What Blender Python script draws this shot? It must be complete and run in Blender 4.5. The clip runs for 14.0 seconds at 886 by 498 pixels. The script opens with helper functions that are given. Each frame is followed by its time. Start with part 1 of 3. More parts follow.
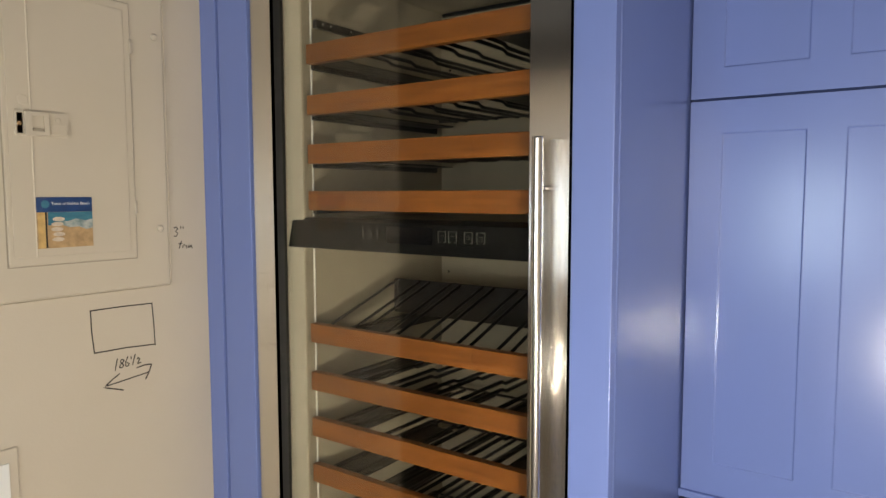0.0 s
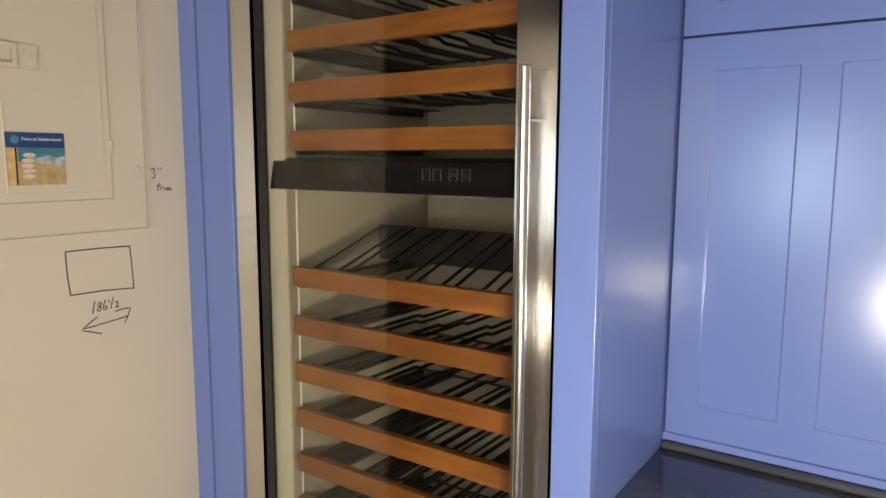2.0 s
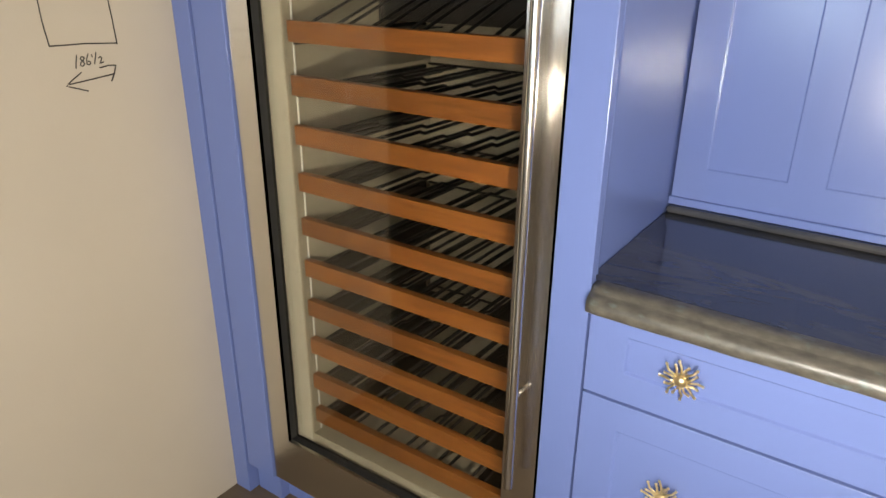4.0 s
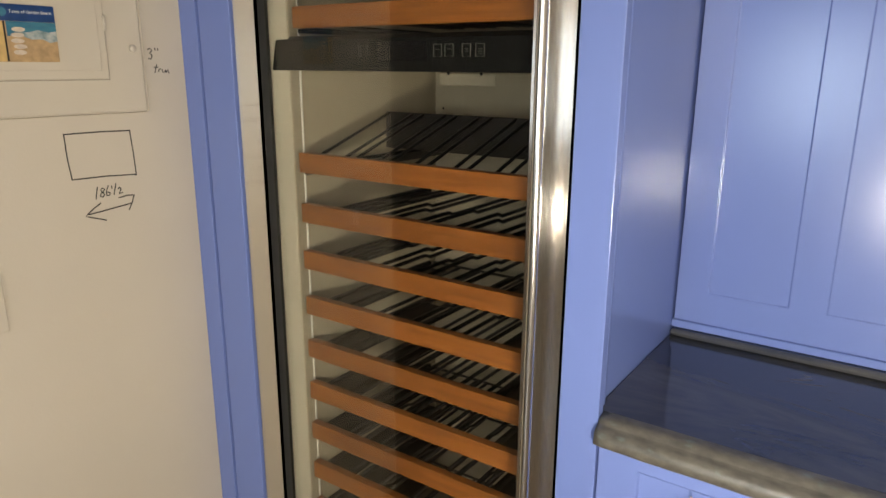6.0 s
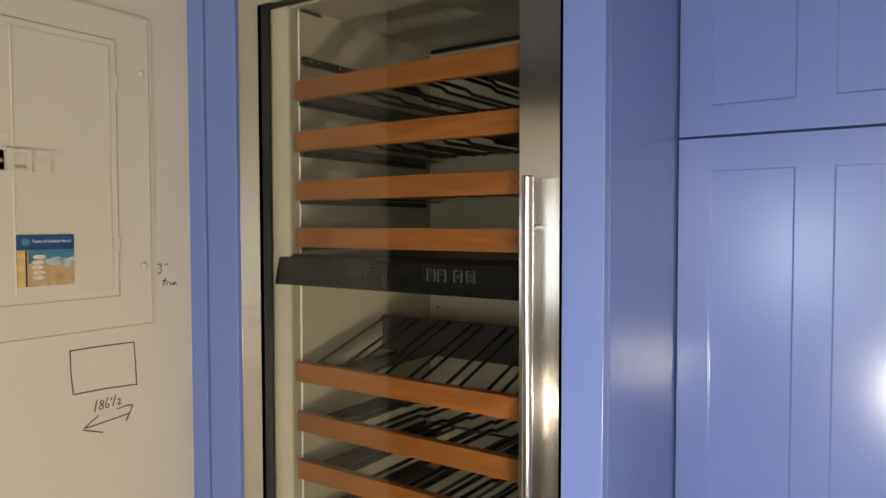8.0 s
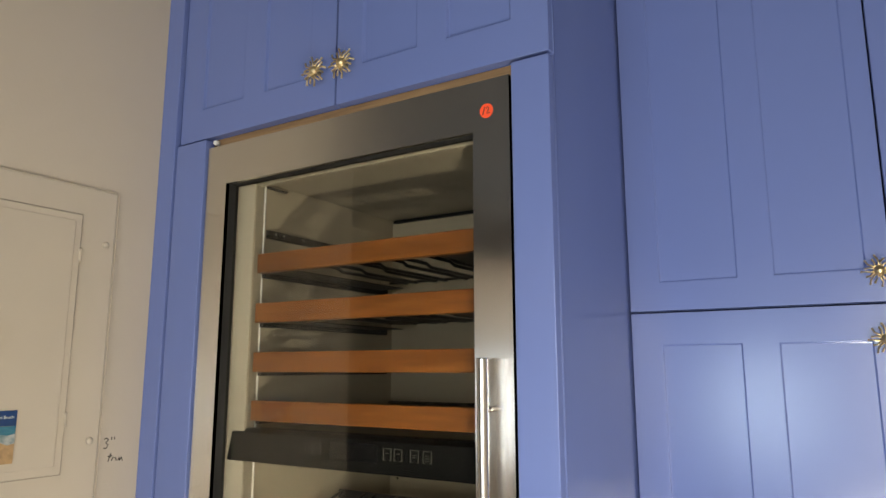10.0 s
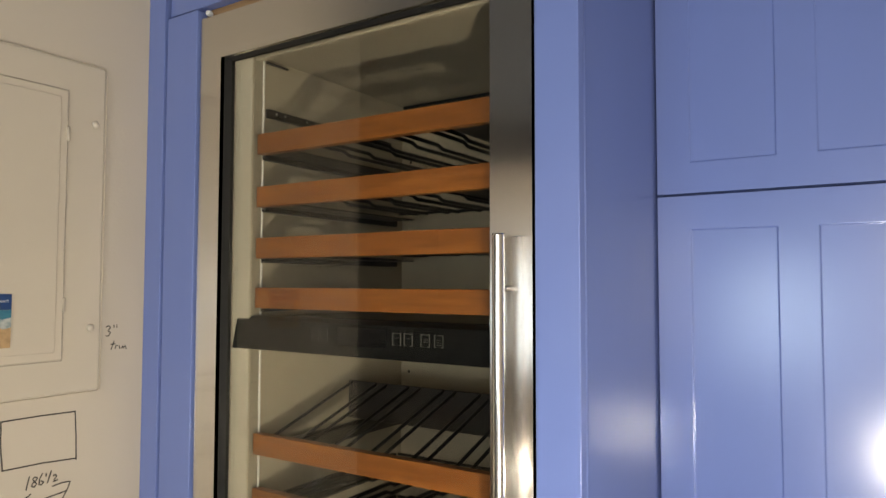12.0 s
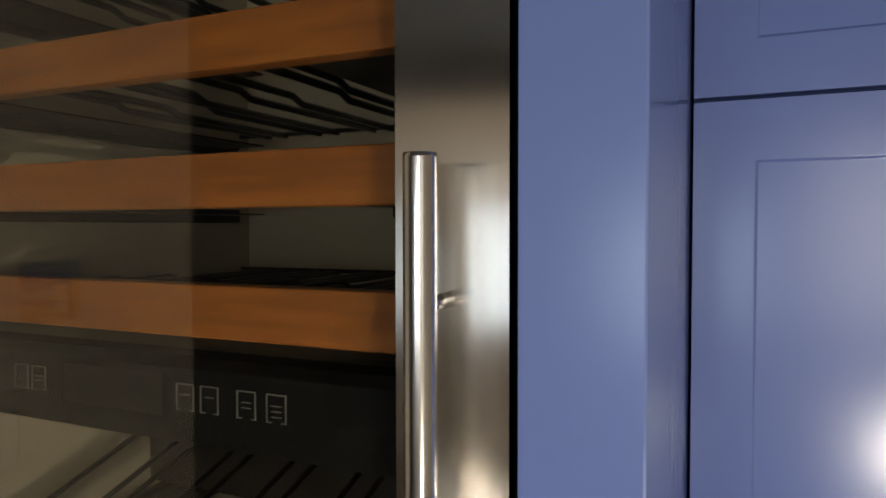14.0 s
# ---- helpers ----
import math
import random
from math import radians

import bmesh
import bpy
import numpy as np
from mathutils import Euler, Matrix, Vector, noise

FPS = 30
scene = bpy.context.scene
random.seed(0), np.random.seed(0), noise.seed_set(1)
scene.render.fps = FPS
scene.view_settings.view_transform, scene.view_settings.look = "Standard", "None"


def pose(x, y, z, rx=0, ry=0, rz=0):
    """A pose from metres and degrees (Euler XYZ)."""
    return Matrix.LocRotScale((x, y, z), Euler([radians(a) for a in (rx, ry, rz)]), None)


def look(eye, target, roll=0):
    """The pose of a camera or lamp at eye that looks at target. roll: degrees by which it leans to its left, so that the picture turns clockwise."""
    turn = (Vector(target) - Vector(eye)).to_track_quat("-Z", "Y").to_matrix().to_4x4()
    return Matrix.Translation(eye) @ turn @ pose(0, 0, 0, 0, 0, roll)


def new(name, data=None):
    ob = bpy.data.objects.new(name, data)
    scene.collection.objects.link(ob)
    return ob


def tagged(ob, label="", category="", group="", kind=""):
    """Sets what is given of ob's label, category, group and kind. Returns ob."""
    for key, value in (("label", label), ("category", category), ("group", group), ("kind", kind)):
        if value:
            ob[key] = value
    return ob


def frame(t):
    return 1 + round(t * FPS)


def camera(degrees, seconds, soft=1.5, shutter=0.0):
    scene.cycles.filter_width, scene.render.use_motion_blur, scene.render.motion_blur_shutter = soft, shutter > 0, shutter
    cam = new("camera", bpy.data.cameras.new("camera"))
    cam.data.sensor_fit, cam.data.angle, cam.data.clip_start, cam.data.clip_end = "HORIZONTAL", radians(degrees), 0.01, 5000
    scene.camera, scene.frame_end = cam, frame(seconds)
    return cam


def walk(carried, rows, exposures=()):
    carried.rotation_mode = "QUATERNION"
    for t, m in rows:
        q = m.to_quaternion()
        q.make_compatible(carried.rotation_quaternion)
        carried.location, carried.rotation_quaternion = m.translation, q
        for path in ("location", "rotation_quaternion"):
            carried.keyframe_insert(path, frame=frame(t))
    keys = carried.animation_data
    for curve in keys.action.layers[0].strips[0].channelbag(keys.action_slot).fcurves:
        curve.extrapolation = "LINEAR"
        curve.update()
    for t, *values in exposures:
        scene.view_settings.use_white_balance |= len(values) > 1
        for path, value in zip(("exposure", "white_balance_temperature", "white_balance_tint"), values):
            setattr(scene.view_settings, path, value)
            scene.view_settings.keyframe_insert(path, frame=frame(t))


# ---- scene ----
cam = camera(65.8, 14.0, 1.5, 0.15)
PATH = [
    (0, (1.228, -0.999, 1.572), (0.07, 0.624, 1.41), -0.1),
    (0.5, (1.227, -1.003, 1.567), (0.072, 0.623, 1.426), -0.1),
    (1, (1.235, -0.999, 1.557), (0.085, 0.633, 1.436), -0.0),
    (1.5, (1.231, -0.987, 1.55), (0.096, 0.651, 1.379), 0.1),
    (2, (1.222, -0.974, 1.519), (0.095, 0.658, 1.259), 0.2),
    (2.5, (1.212, -0.964, 1.461), (0.098, 0.655, 1.085), 0.2),
    (3, (1.206, -0.958, 1.426), (0.112, 0.633, 0.904), 0.2),
    (3.2, (1.202, -0.959, 1.414), (0.119, 0.617, 0.828), 0.2),
    (4.25, (1.2, -0.962, 1.402), (0.162, 0.551, 0.605), 0.7),
    (5.3, (1.199, -0.963, 1.426), (0.139, 0.578, 0.717), 1.4),
    (5.5, (1.2, -0.965, 1.425), (0.121, 0.596, 0.796), 0.9),
    (6, (1.195, -0.966, 1.466), (0.095, 0.621, 0.948), 0.3),
    (6.5, (1.206, -0.973, 1.48), (0.072, 0.627, 1.087), 0.0),
    (7, (1.205, -0.986, 1.503), (0.059, 0.626, 1.207), -0.0),
    (7.5, (1.208, -0.986, 1.543), (0.045, 0.63, 1.35), -0.1),
    (8, (1.216, -0.987, 1.587), (0.085, 0.661, 1.511), -0.1),
    (8.5, (1.227, -0.983, 1.616), (0.13, 0.689, 1.654), 0.0),
    (9, (1.231, -0.996, 1.633), (0.154, 0.684, 1.764), -0.2),
    (9.2, (1.236, -0.996, 1.638), (0.167, 0.69, 1.822), -0.1),
    (10.25, (1.246, -0.992, 1.645), (0.212, 0.673, 1.998), -0.1),
    (11.3, (1.251, -0.991, 1.636), (0.217, 0.702, 1.891), -0.1),
    (11.4, (1.244, -0.988, 1.637), (0.206, 0.706, 1.863), -0.1),
    (11.5, (1.246, -0.98, 1.634), (0.194, 0.709, 1.837), -0.1),
    (12, (1.193, -0.91, 1.59), (0.108, 0.767, 1.685), 0.1),
    (12.5, (1.073, -0.763, 1.592), (-0.007, 0.92, 1.564), 0.1),
    (13, (0.975, -0.615, 1.597), (-0.057, 1.097, 1.548), -0.4),
    (13.5, (0.921, -0.487, 1.601), (0.017, 1.295, 1.526), -0.3),
    (13.7, (0.900, -0.430, 1.607), (0.027, 1.368, 1.527), -0.1),
    (14, (0.880, -0.357, 1.622), (0.061, 1.467, 1.555), -0.1),
]
walk(cam, [(t, look(eye, target, roll)) for t, eye, target, roll in PATH],
     [(0, 6.5), (3, 6.65), (5.5, 6.6), (7.5, 6.5), (9, 6.5), (11.5, 6.6), (12.5, 6.5), (13, 6.4), (13.5, 6.25), (14, 5.75)])

# ---- world, sun, windows, exposure ----
SUN_EL, SUN_AZ = 50.0, 0.0     # the sun stands behind the house, to the north
world = bpy.data.worlds.new("sky")
scene.world = world
world.use_nodes = True
wn = world.node_tree.nodes
sky = wn.new("ShaderNodeTexSky")
sky.sky_type = "NISHITA"
sky.sun_disc = False
sky.sun_elevation = radians(SUN_EL)
sky.sun_rotation = radians(SUN_AZ)
wn["Background"].inputs["Strength"].default_value = 0.05
world.node_tree.links.new(sky.outputs["Color"], wn["Background"].inputs["Color"])


def sun_lamp():
    d = bpy.data.lights.new("sun", "SUN")
    d.energy, d.angle, d.color = 5.0, radians(0.5), (1.0, 0.93, 0.82)
    ob = new("sun", d)
    el = radians(SUN_EL)
    ob.matrix_world = look((1.1, 6 * math.cos(el), 6 * math.sin(el)), (1.1, 0, 0))


def window_lamp(at, facing, width, height, power, color):
    """Area lamp set before an opaque blind, in place of daylight."""
    d = bpy.data.lights.new("window_light", "AREA")
    d.shape, d.size, d.size_y, d.energy, d.color = "RECTANGLE", width, height, power, color
    new("window_light", d).matrix_world = look(at, Vector(at) + Vector(facing))


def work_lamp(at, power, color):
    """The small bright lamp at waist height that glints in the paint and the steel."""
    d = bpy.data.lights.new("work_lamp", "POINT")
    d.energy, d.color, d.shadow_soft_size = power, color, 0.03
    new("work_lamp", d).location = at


WINDOWS = [(0.10, 0.86, 0.90, 1.80), (-1.12, -0.70, 0.96, 1.54), (1.30, 2.60, 0.90, 2.20)]     # x0, x1, z0, z1 of the south windows; the third is added for fill
sun_lamp()
for (wx0, wx1, wz0, wz1), wpower, wcolor in zip(WINDOWS, (0.30, 0.0075, 0.60), ((0.72, 0.86, 1.0), (0.92, 0.97, 1.0), (1.0, 0.95, 0.89))):
    window_lamp(((wx0 + wx1) / 2, -4.185, (wz0 + wz1) / 2), (0, 1, 0), wx1 - wx0 - 0.04, wz1 - wz0 - 0.1, wpower, wcolor)
EAST = (-4.0, -2.4, 0.9, 2.2)                                          # y0, y1, z0, z1 of the added, unseen east window
# Fill lamp at the added east window, to lift the room.
window_lamp((3.185, (EAST[0] + EAST[1]) / 2, (EAST[2] + EAST[3]) / 2), (-1, 0, 0), EAST[1] - EAST[0] - 0.1, EAST[3] - EAST[2] - 0.1, 0.09, (1.0, 0.95, 0.88))
# Unseen fill spot, added to brighten the south wall mirrored in the steel.
d = bpy.data.lights.new("wall_fill_spot", "SPOT")
d.energy, d.color, d.spot_size, d.spot_blend, d.shadow_soft_size = 0.32, (1.0, 0.90, 0.78), radians(95), 0.7, 0.04
new("wall_fill_spot", d).matrix_world = look((-0.95, -3.35, 2.70), (-0.95, -4.2, 1.75))
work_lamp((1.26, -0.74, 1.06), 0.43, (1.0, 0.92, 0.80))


# ---- materials ----
def material(name, color, rough=0.5, metal=0.0, vary=0.08, scale=8.0, bump=0.0, bump_scale=200.0,
             stretch=(1, 1, 1), color2=None, rough_vary=0.0, coat=0.0, spec=0.5):
    """Base colour varied at two scales, with grain in the relief and in the gloss."""
    m = bpy.data.materials.new(name)
    m.use_nodes = True
    n, l = m.node_tree.nodes, m.node_tree.links
    b = n["Principled BSDF"]
    b.inputs["Roughness"].default_value = rough
    b.inputs["Metallic"].default_value = metal
    b.inputs["Coat Weight"].default_value = coat
    b.inputs["Specular IOR Level"].default_value = spec
    co = n.new("ShaderNodeTexCoord")
    mp = n.new("ShaderNodeMapping")
    mp.inputs["Scale"].default_value = stretch
    l.new(co.outputs["Object"], mp.inputs["Vector"])
    big = n.new("ShaderNodeTexNoise")
    big.inputs["Scale"].default_value = scale
    big.inputs["Detail"].default_value = 6
    l.new(mp.outputs["Vector"], big.inputs["Vector"])
    ramp = n.new("ShaderNodeValToRGB")
    c2 = color2 or tuple(c * (1 - vary) for c in color)
    c1 = color if color2 else tuple(min(1, c * (1 + vary)) for c in color)
    ramp.color_ramp.elements[0].color = (*c2, 1)
    ramp.color_ramp.elements[1].color = (*c1, 1)
    ramp.color_ramp.elements[0].position, ramp.color_ramp.elements[1].position = 0.3, 0.7
    l.new(big.outputs["Fac"], ramp.inputs["Fac"])
    l.new(ramp.outputs["Color"], b.inputs["Base Color"])
    if bump or rough_vary:
        fine = n.new("ShaderNodeTexNoise")
        fine.inputs["Scale"].default_value = bump_scale
        fine.inputs["Detail"].default_value = 3
        l.new(mp.outputs["Vector"], fine.inputs["Vector"])
        if bump:
            bp = n.new("ShaderNodeBump")
            bp.inputs["Strength"].default_value = bump
            bp.inputs["Distance"].default_value = 0.001
            l.new(fine.outputs["Fac"], bp.inputs["Height"])
            l.new(bp.outputs["Normal"], b.inputs["Normal"])
        if rough_vary:
            mr = n.new("ShaderNodeMapRange")
            mr.inputs["To Min"].default_value = rough - rough_vary
            mr.inputs["To Max"].default_value = rough + rough_vary
            l.new(fine.outputs["Fac"], mr.inputs["Value"])
            l.new(mr.outputs["Result"], b.inputs["Roughness"])
    return m


BLUE = material("blue_paint", (0.152, 0.206, 0.458), rough=0.215, spec=0.5, vary=0.02, scale=3, bump=0.05, bump_scale=120,
                stretch=(1, 1, 0.10), rough_vary=0.015)


def add_nibs(m, scale, share):
    """A few dust nibs under the gloss paint."""
    n, l = m.node_tree.nodes, m.node_tree.links
    co = next(k for k in n if k.type == "TEX_COORD")
    old = next(k for k in n if k.type == "BUMP")
    cells = n.new("ShaderNodeTexVoronoi")
    cells.inputs["Scale"].default_value = scale
    l.new(co.outputs["Object"], cells.inputs["Vector"])
    dot = n.new("ShaderNodeMapRange")
    dot.inputs["From Min"].default_value, dot.inputs["From Max"].default_value = 0.0, 0.055
    dot.inputs["To Min"].default_value, dot.inputs["To Max"].default_value = 1.0, 0.0
    l.new(cells.outputs["Distance"], dot.inputs["Value"])
    pick = n.new("ShaderNodeMath")
    pick.operation = "LESS_THAN"
    pick.inputs[1].default_value = share
    split = n.new("ShaderNodeSeparateColor")
    l.new(cells.outputs["Color"], split.inputs["Color"])
    l.new(split.outputs["Red"], pick.inputs[0])
    both = n.new("ShaderNodeMath")
    both.operation = "MULTIPLY"
    l.new(dot.outputs["Result"], both.inputs[0])
    l.new(pick.outputs["Value"], both.inputs[1])
    bp = n.new("ShaderNodeBump")
    bp.inputs["Strength"].default_value = 0.5
    bp.inputs["Distance"].default_value = 0.0006
    l.new(both.outputs["Value"], bp.inputs["Height"])
    l.new(old.outputs["Normal"], bp.inputs["Normal"])
    l.new(bp.outputs["Normal"], n["Principled BSDF"].inputs["Normal"])


add_nibs(BLUE, 42.0, 0.45)
WALL = material("cream_wall_paint", (0.56, 0.495, 0.385), rough=0.55, vary=0.03, scale=2.5, bump=0.25, bump_scale=160)
PANEL = material("cream_enamel_paint", (0.555, 0.492, 0.382), rough=0.42, vary=0.02, scale=5, bump=0.1, bump_scale=120)
# Dimness of the upper room is put into this dark grey.
CEIL = material("dim_ceiling_tone", (0.10, 0.10, 0.105), rough=0.8, vary=0.04, scale=3)
TAN = material("tan_wall_paint", (0.78, 0.68, 0.56), rough=0.7, vary=0.04, scale=2)
# Hall walls are unseen; their dimness is put into this colour.
DARKWALL = material("dim_hall_tone", (0.07, 0.065, 0.06), rough=0.6, vary=0.1, scale=2)
LAWN = material("mown_lawn", (0.06, 0.09, 0.03), rough=0.8, vary=0.3, scale=6, bump=0.5, bump_scale=60)
FLOOR = material("dark_wood_floor", (0.13, 0.095, 0.06), rough=0.35, vary=0.2, scale=3, stretch=(1, 6, 1))
STEEL = material("brushed_steel", (0.74, 0.705, 0.64), rough=0.19, metal=1.0, vary=0.04, scale=6,
                 bump_scale=300, stretch=(1, 1, 0.02), rough_vary=0.03)
sb = STEEL.node_tree.nodes["Principled BSDF"]
along = STEEL.node_tree.nodes.new("ShaderNodeCombineXYZ")
along.inputs["X"].default_value = 1.0
STEEL.node_tree.links.new(along.outputs["Vector"], sb.inputs["Tangent"])
sb.inputs["Anisotropic"].default_value = 1.0
POLISH = material("polished_steel", (0.60, 0.575, 0.53), rough=0.20, metal=1.0, vary=0.03, scale=10, rough_vary=0.03,
                  bump_scale=300)
BLACK = material("black_plastic", (0.006, 0.006, 0.006), rough=0.4, vary=0.2, scale=30, spec=0.18)
GASKET = material("black_rubber", (0.01, 0.01, 0.01), rough=0.6, vary=0.2, scale=30)
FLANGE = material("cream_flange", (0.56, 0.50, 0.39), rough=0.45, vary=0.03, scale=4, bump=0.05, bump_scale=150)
# Cream of the flange, darkened for the shade inside the cooler.
LINER = material("shaded_cream_liner", (0.40, 0.352, 0.262), rough=0.45, vary=0.03, scale=4, bump=0.05, bump_scale=150)
LINER_EDGE = material("taupe_liner_edge", (0.33, 0.29, 0.22), rough=0.5, vary=0.05, scale=10)
WIRE = material("black_coated_wire", (0.010, 0.0095, 0.009), rough=0.35, vary=0.2, scale=40, spec=0.3)
DARKBOARD = material("dark_brown_board", (0.012, 0.008, 0.005), rough=0.6, vary=0.2, scale=10)
# Darkened to carry the shadow on the plywood above the cooler.
RAW = material("raw_plywood", (0.33, 0.20, 0.09), rough=0.7, vary=0.2, scale=10, stretch=(1, 20, 20))
BRASS = material("polished_brass", (0.80, 0.64, 0.36), rough=0.32, metal=1.0, vary=0.12, scale=60)
WHITE = material("white_plastic", (0.78, 0.78, 0.74), rough=0.3, vary=0.02, scale=10)
PENCIL = material("black_marker", (0.03, 0.025, 0.02), rough=0.6, vary=0.3, scale=80)
ICON = material("pale_icon_print", (0.14, 0.137, 0.12), rough=0.5, vary=0.1, scale=60)
ORANGE = material("red_orange_paper", (0.95, 0.10, 0.03), rough=0.5, vary=0.05, scale=60)
NAVY = material("navy_print", (0.012, 0.05, 0.16), rough=0.3, coat=0.6, vary=0.15, scale=60)
SEA = material("sea_print", (0.06, 0.22, 0.28), rough=0.3, coat=0.6, scale=45, color2=(0.015, 0.10, 0.19), stretch=(1, 0.5, 2))
FOAM = material("foam_print", (0.48, 0.50, 0.47), rough=0.3, coat=0.6, scale=90, color2=(0.16, 0.24, 0.24))
SAND = material("sand_print", (0.44, 0.29, 0.14), rough=0.3, coat=0.6, vary=0.25, scale=70)
PEBBLE = material("pebble_print", (0.62, 0.52, 0.40), rough=0.3, coat=0.6, vary=0.2, scale=80)
POST = material("ochre_print", (0.55, 0.36, 0.13), rough=0.3, coat=0.6, vary=0.2, scale=70)


def wood_material():
    m = material("cherry_wood", (0.30, 0.106, 0.019), rough=0.42, scale=7, color2=(0.185, 0.058, 0.010),
                 stretch=(1.2, 14, 14))
    n, l = m.node_tree.nodes, m.node_tree.links
    info = n.new("ShaderNodeObjectInfo")
    mp = next(k for k in n if k.type == "MAPPING")
    off = n.new("ShaderNodeVectorMath")
    off.operation = "SCALE"
    off.inputs[0].default_value = (7, 3, 5)
    l.new(info.outputs["Random"], off.inputs["Scale"])
    l.new(off.outputs["Vector"], mp.inputs["Location"])
    hsv = n.new("ShaderNodeHueSaturation")
    mr = n.new("ShaderNodeMapRange")
    mr.inputs["To Min"].default_value, mr.inputs["To Max"].default_value = 0.88, 1.12
    l.new(info.outputs["Random"], mr.inputs["Value"])
    l.new(mr.outputs["Result"], hsv.inputs["Value"])
    ramp = next(k for k in n if k.type == "VALTORGB")
    l.new(ramp.outputs["Color"], hsv.inputs["Color"])
    l.new(hsv.outputs["Color"], n["Principled BSDF"].inputs["Base Color"])
    return m


WOOD = wood_material()


def stone_material():
    """Polished blue-black stone with long drifting veins."""
    m = material("blue_black_stone", (0.098, 0.094, 0.090), rough=0.12, scale=3.2, stretch=(0.6, 2.4, 2.4),
                 color2=(0.030, 0.032, 0.038), spec=0.8)
    n = m.node_tree.nodes
    noise_node = next(k for k in n if k.type == "TEX_NOISE")
    noise_node.inputs["Distortion"].default_value = 0.8
    noise_node.inputs["Detail"].default_value = 10
    noise_node.inputs["Roughness"].default_value = 0.68
    ramp = next(k for k in n if k.type == "VALTORGB").color_ramp
    for pos, col in ((0.45, (0.046, 0.050, 0.060, 1)), (0.60, (0.078, 0.075, 0.072, 1))):
        ramp.elements.new(pos).color = col
    return m


STONE = stone_material()

def edge_material():
    """Rough worn stone with streaks and a few pale blue-green scuffs."""
    m = material("honed_stone_edge", (0.130, 0.117, 0.095), rough=0.36, scale=40, color2=(0.062, 0.057, 0.048),
                 stretch=(1, 1.8, 1.8), bump=0.35, bump_scale=110, rough_vary=0.12)
    n, l = m.node_tree.nodes, m.node_tree.links
    base_in = n["Principled BSDF"].inputs["Base Color"]
    ramp = next(k for k in n if k.type == "VALTORGB")
    mp = next(k for k in n if k.type == "MAPPING")
    spots = n.new("ShaderNodeTexNoise")
    spots.inputs["Scale"].default_value = 30
    spots.inputs["Detail"].default_value = 8
    l.new(mp.outputs["Vector"], spots.inputs["Vector"])
    cut = n.new("ShaderNodeValToRGB")
    cut.color_ramp.elements[0].position, cut.color_ramp.elements[1].position = 0.60, 0.86
    l.new(spots.outputs["Fac"], cut.inputs["Fac"])
    mix = n.new("ShaderNodeMix")
    mix.data_type = "RGBA"
    for k in mix.inputs:
        if k.name == "B" and k.type == "RGBA":
            k.default_value = (0.15, 0.20, 0.195, 1)
        if k.name == "A" and k.type == "RGBA":
            l.new(ramp.outputs["Color"], k)
        if k.name == "Factor" and k.type == "VALUE":
            l.new(cut.outputs["Color"], k)
    l.new(next(k for k in mix.outputs if k.type == "RGBA"), base_in)
    return m


EDGE = edge_material()


def glass_material(name, tint):
    m = bpy.data.materials.new(name)
    m.use_nodes = True
    n, l = m.node_tree.nodes, m.node_tree.links
    n.remove(n["Principled BSDF"])
    gl = n.new("ShaderNodeBsdfGlass")
    gl.inputs["Color"].default_value = (*tint, 1)
    gl.inputs["Roughness"].default_value = 0.0
    gl.inputs["IOR"].default_value = 1.50
    l.new(gl.outputs["BSDF"], n["Material Output"].inputs["Surface"])
    return m


GLASS = glass_material("door_glass", (0.75, 0.735, 0.685))


# ---- builders ----
def box_bm(x0, x1, y0, y1, z0, z1, bevel=0.0, bm=None):
    bm = bm or bmesh.new()
    r = bmesh.ops.create_cube(bm, size=1.0)
    for v in r["verts"]:
        v.co = Vector(((x0 + x1) / 2 + v.co.x * (x1 - x0), (y0 + y1) / 2 + v.co.y * (y1 - y0), (z0 + z1) / 2 + v.co.z * (z1 - z0)))
    if bevel:
        es = list({e for v in r["verts"] for e in v.link_edges})
        bmesh.ops.bevel(bm, geom=es, offset=bevel, segments=2, profile=0.5, affect="EDGES")
    return bm


def mesh_of(name, bm, mat, smooth=False):
    me = bpy.data.meshes.new(name)
    bmesh.ops.recalc_face_normals(bm, faces=bm.faces)
    bm.to_mesh(me)
    bm.free()
    for m in (mat if isinstance(mat, (list, tuple)) else [mat]):
        me.materials.append(m)
    if smooth:
        for p in me.polygons:
            p.use_smooth = True
    return me


def part(name, bm, mat, parent=None, label="", smooth=False):
    ob = new(name, mesh_of(name, bm, mat, smooth))
    if parent:
        ob.parent = parent
        ob.matrix_parent_inverse = parent.matrix_world.inverted()
    if label:
        tagged(ob, label)
    return ob


def thing(name, label, category, at=(0, 0, 0), group="", kind=""):
    ob = new(name)
    ob.empty_display_size = 0.05
    ob.location = at
    bpy.context.view_layer.update()
    return tagged(ob, label, category, group, kind)


def structure(name, bm, mat, label, category):
    return tagged(part(name, bm, mat), label, category, kind="structure")


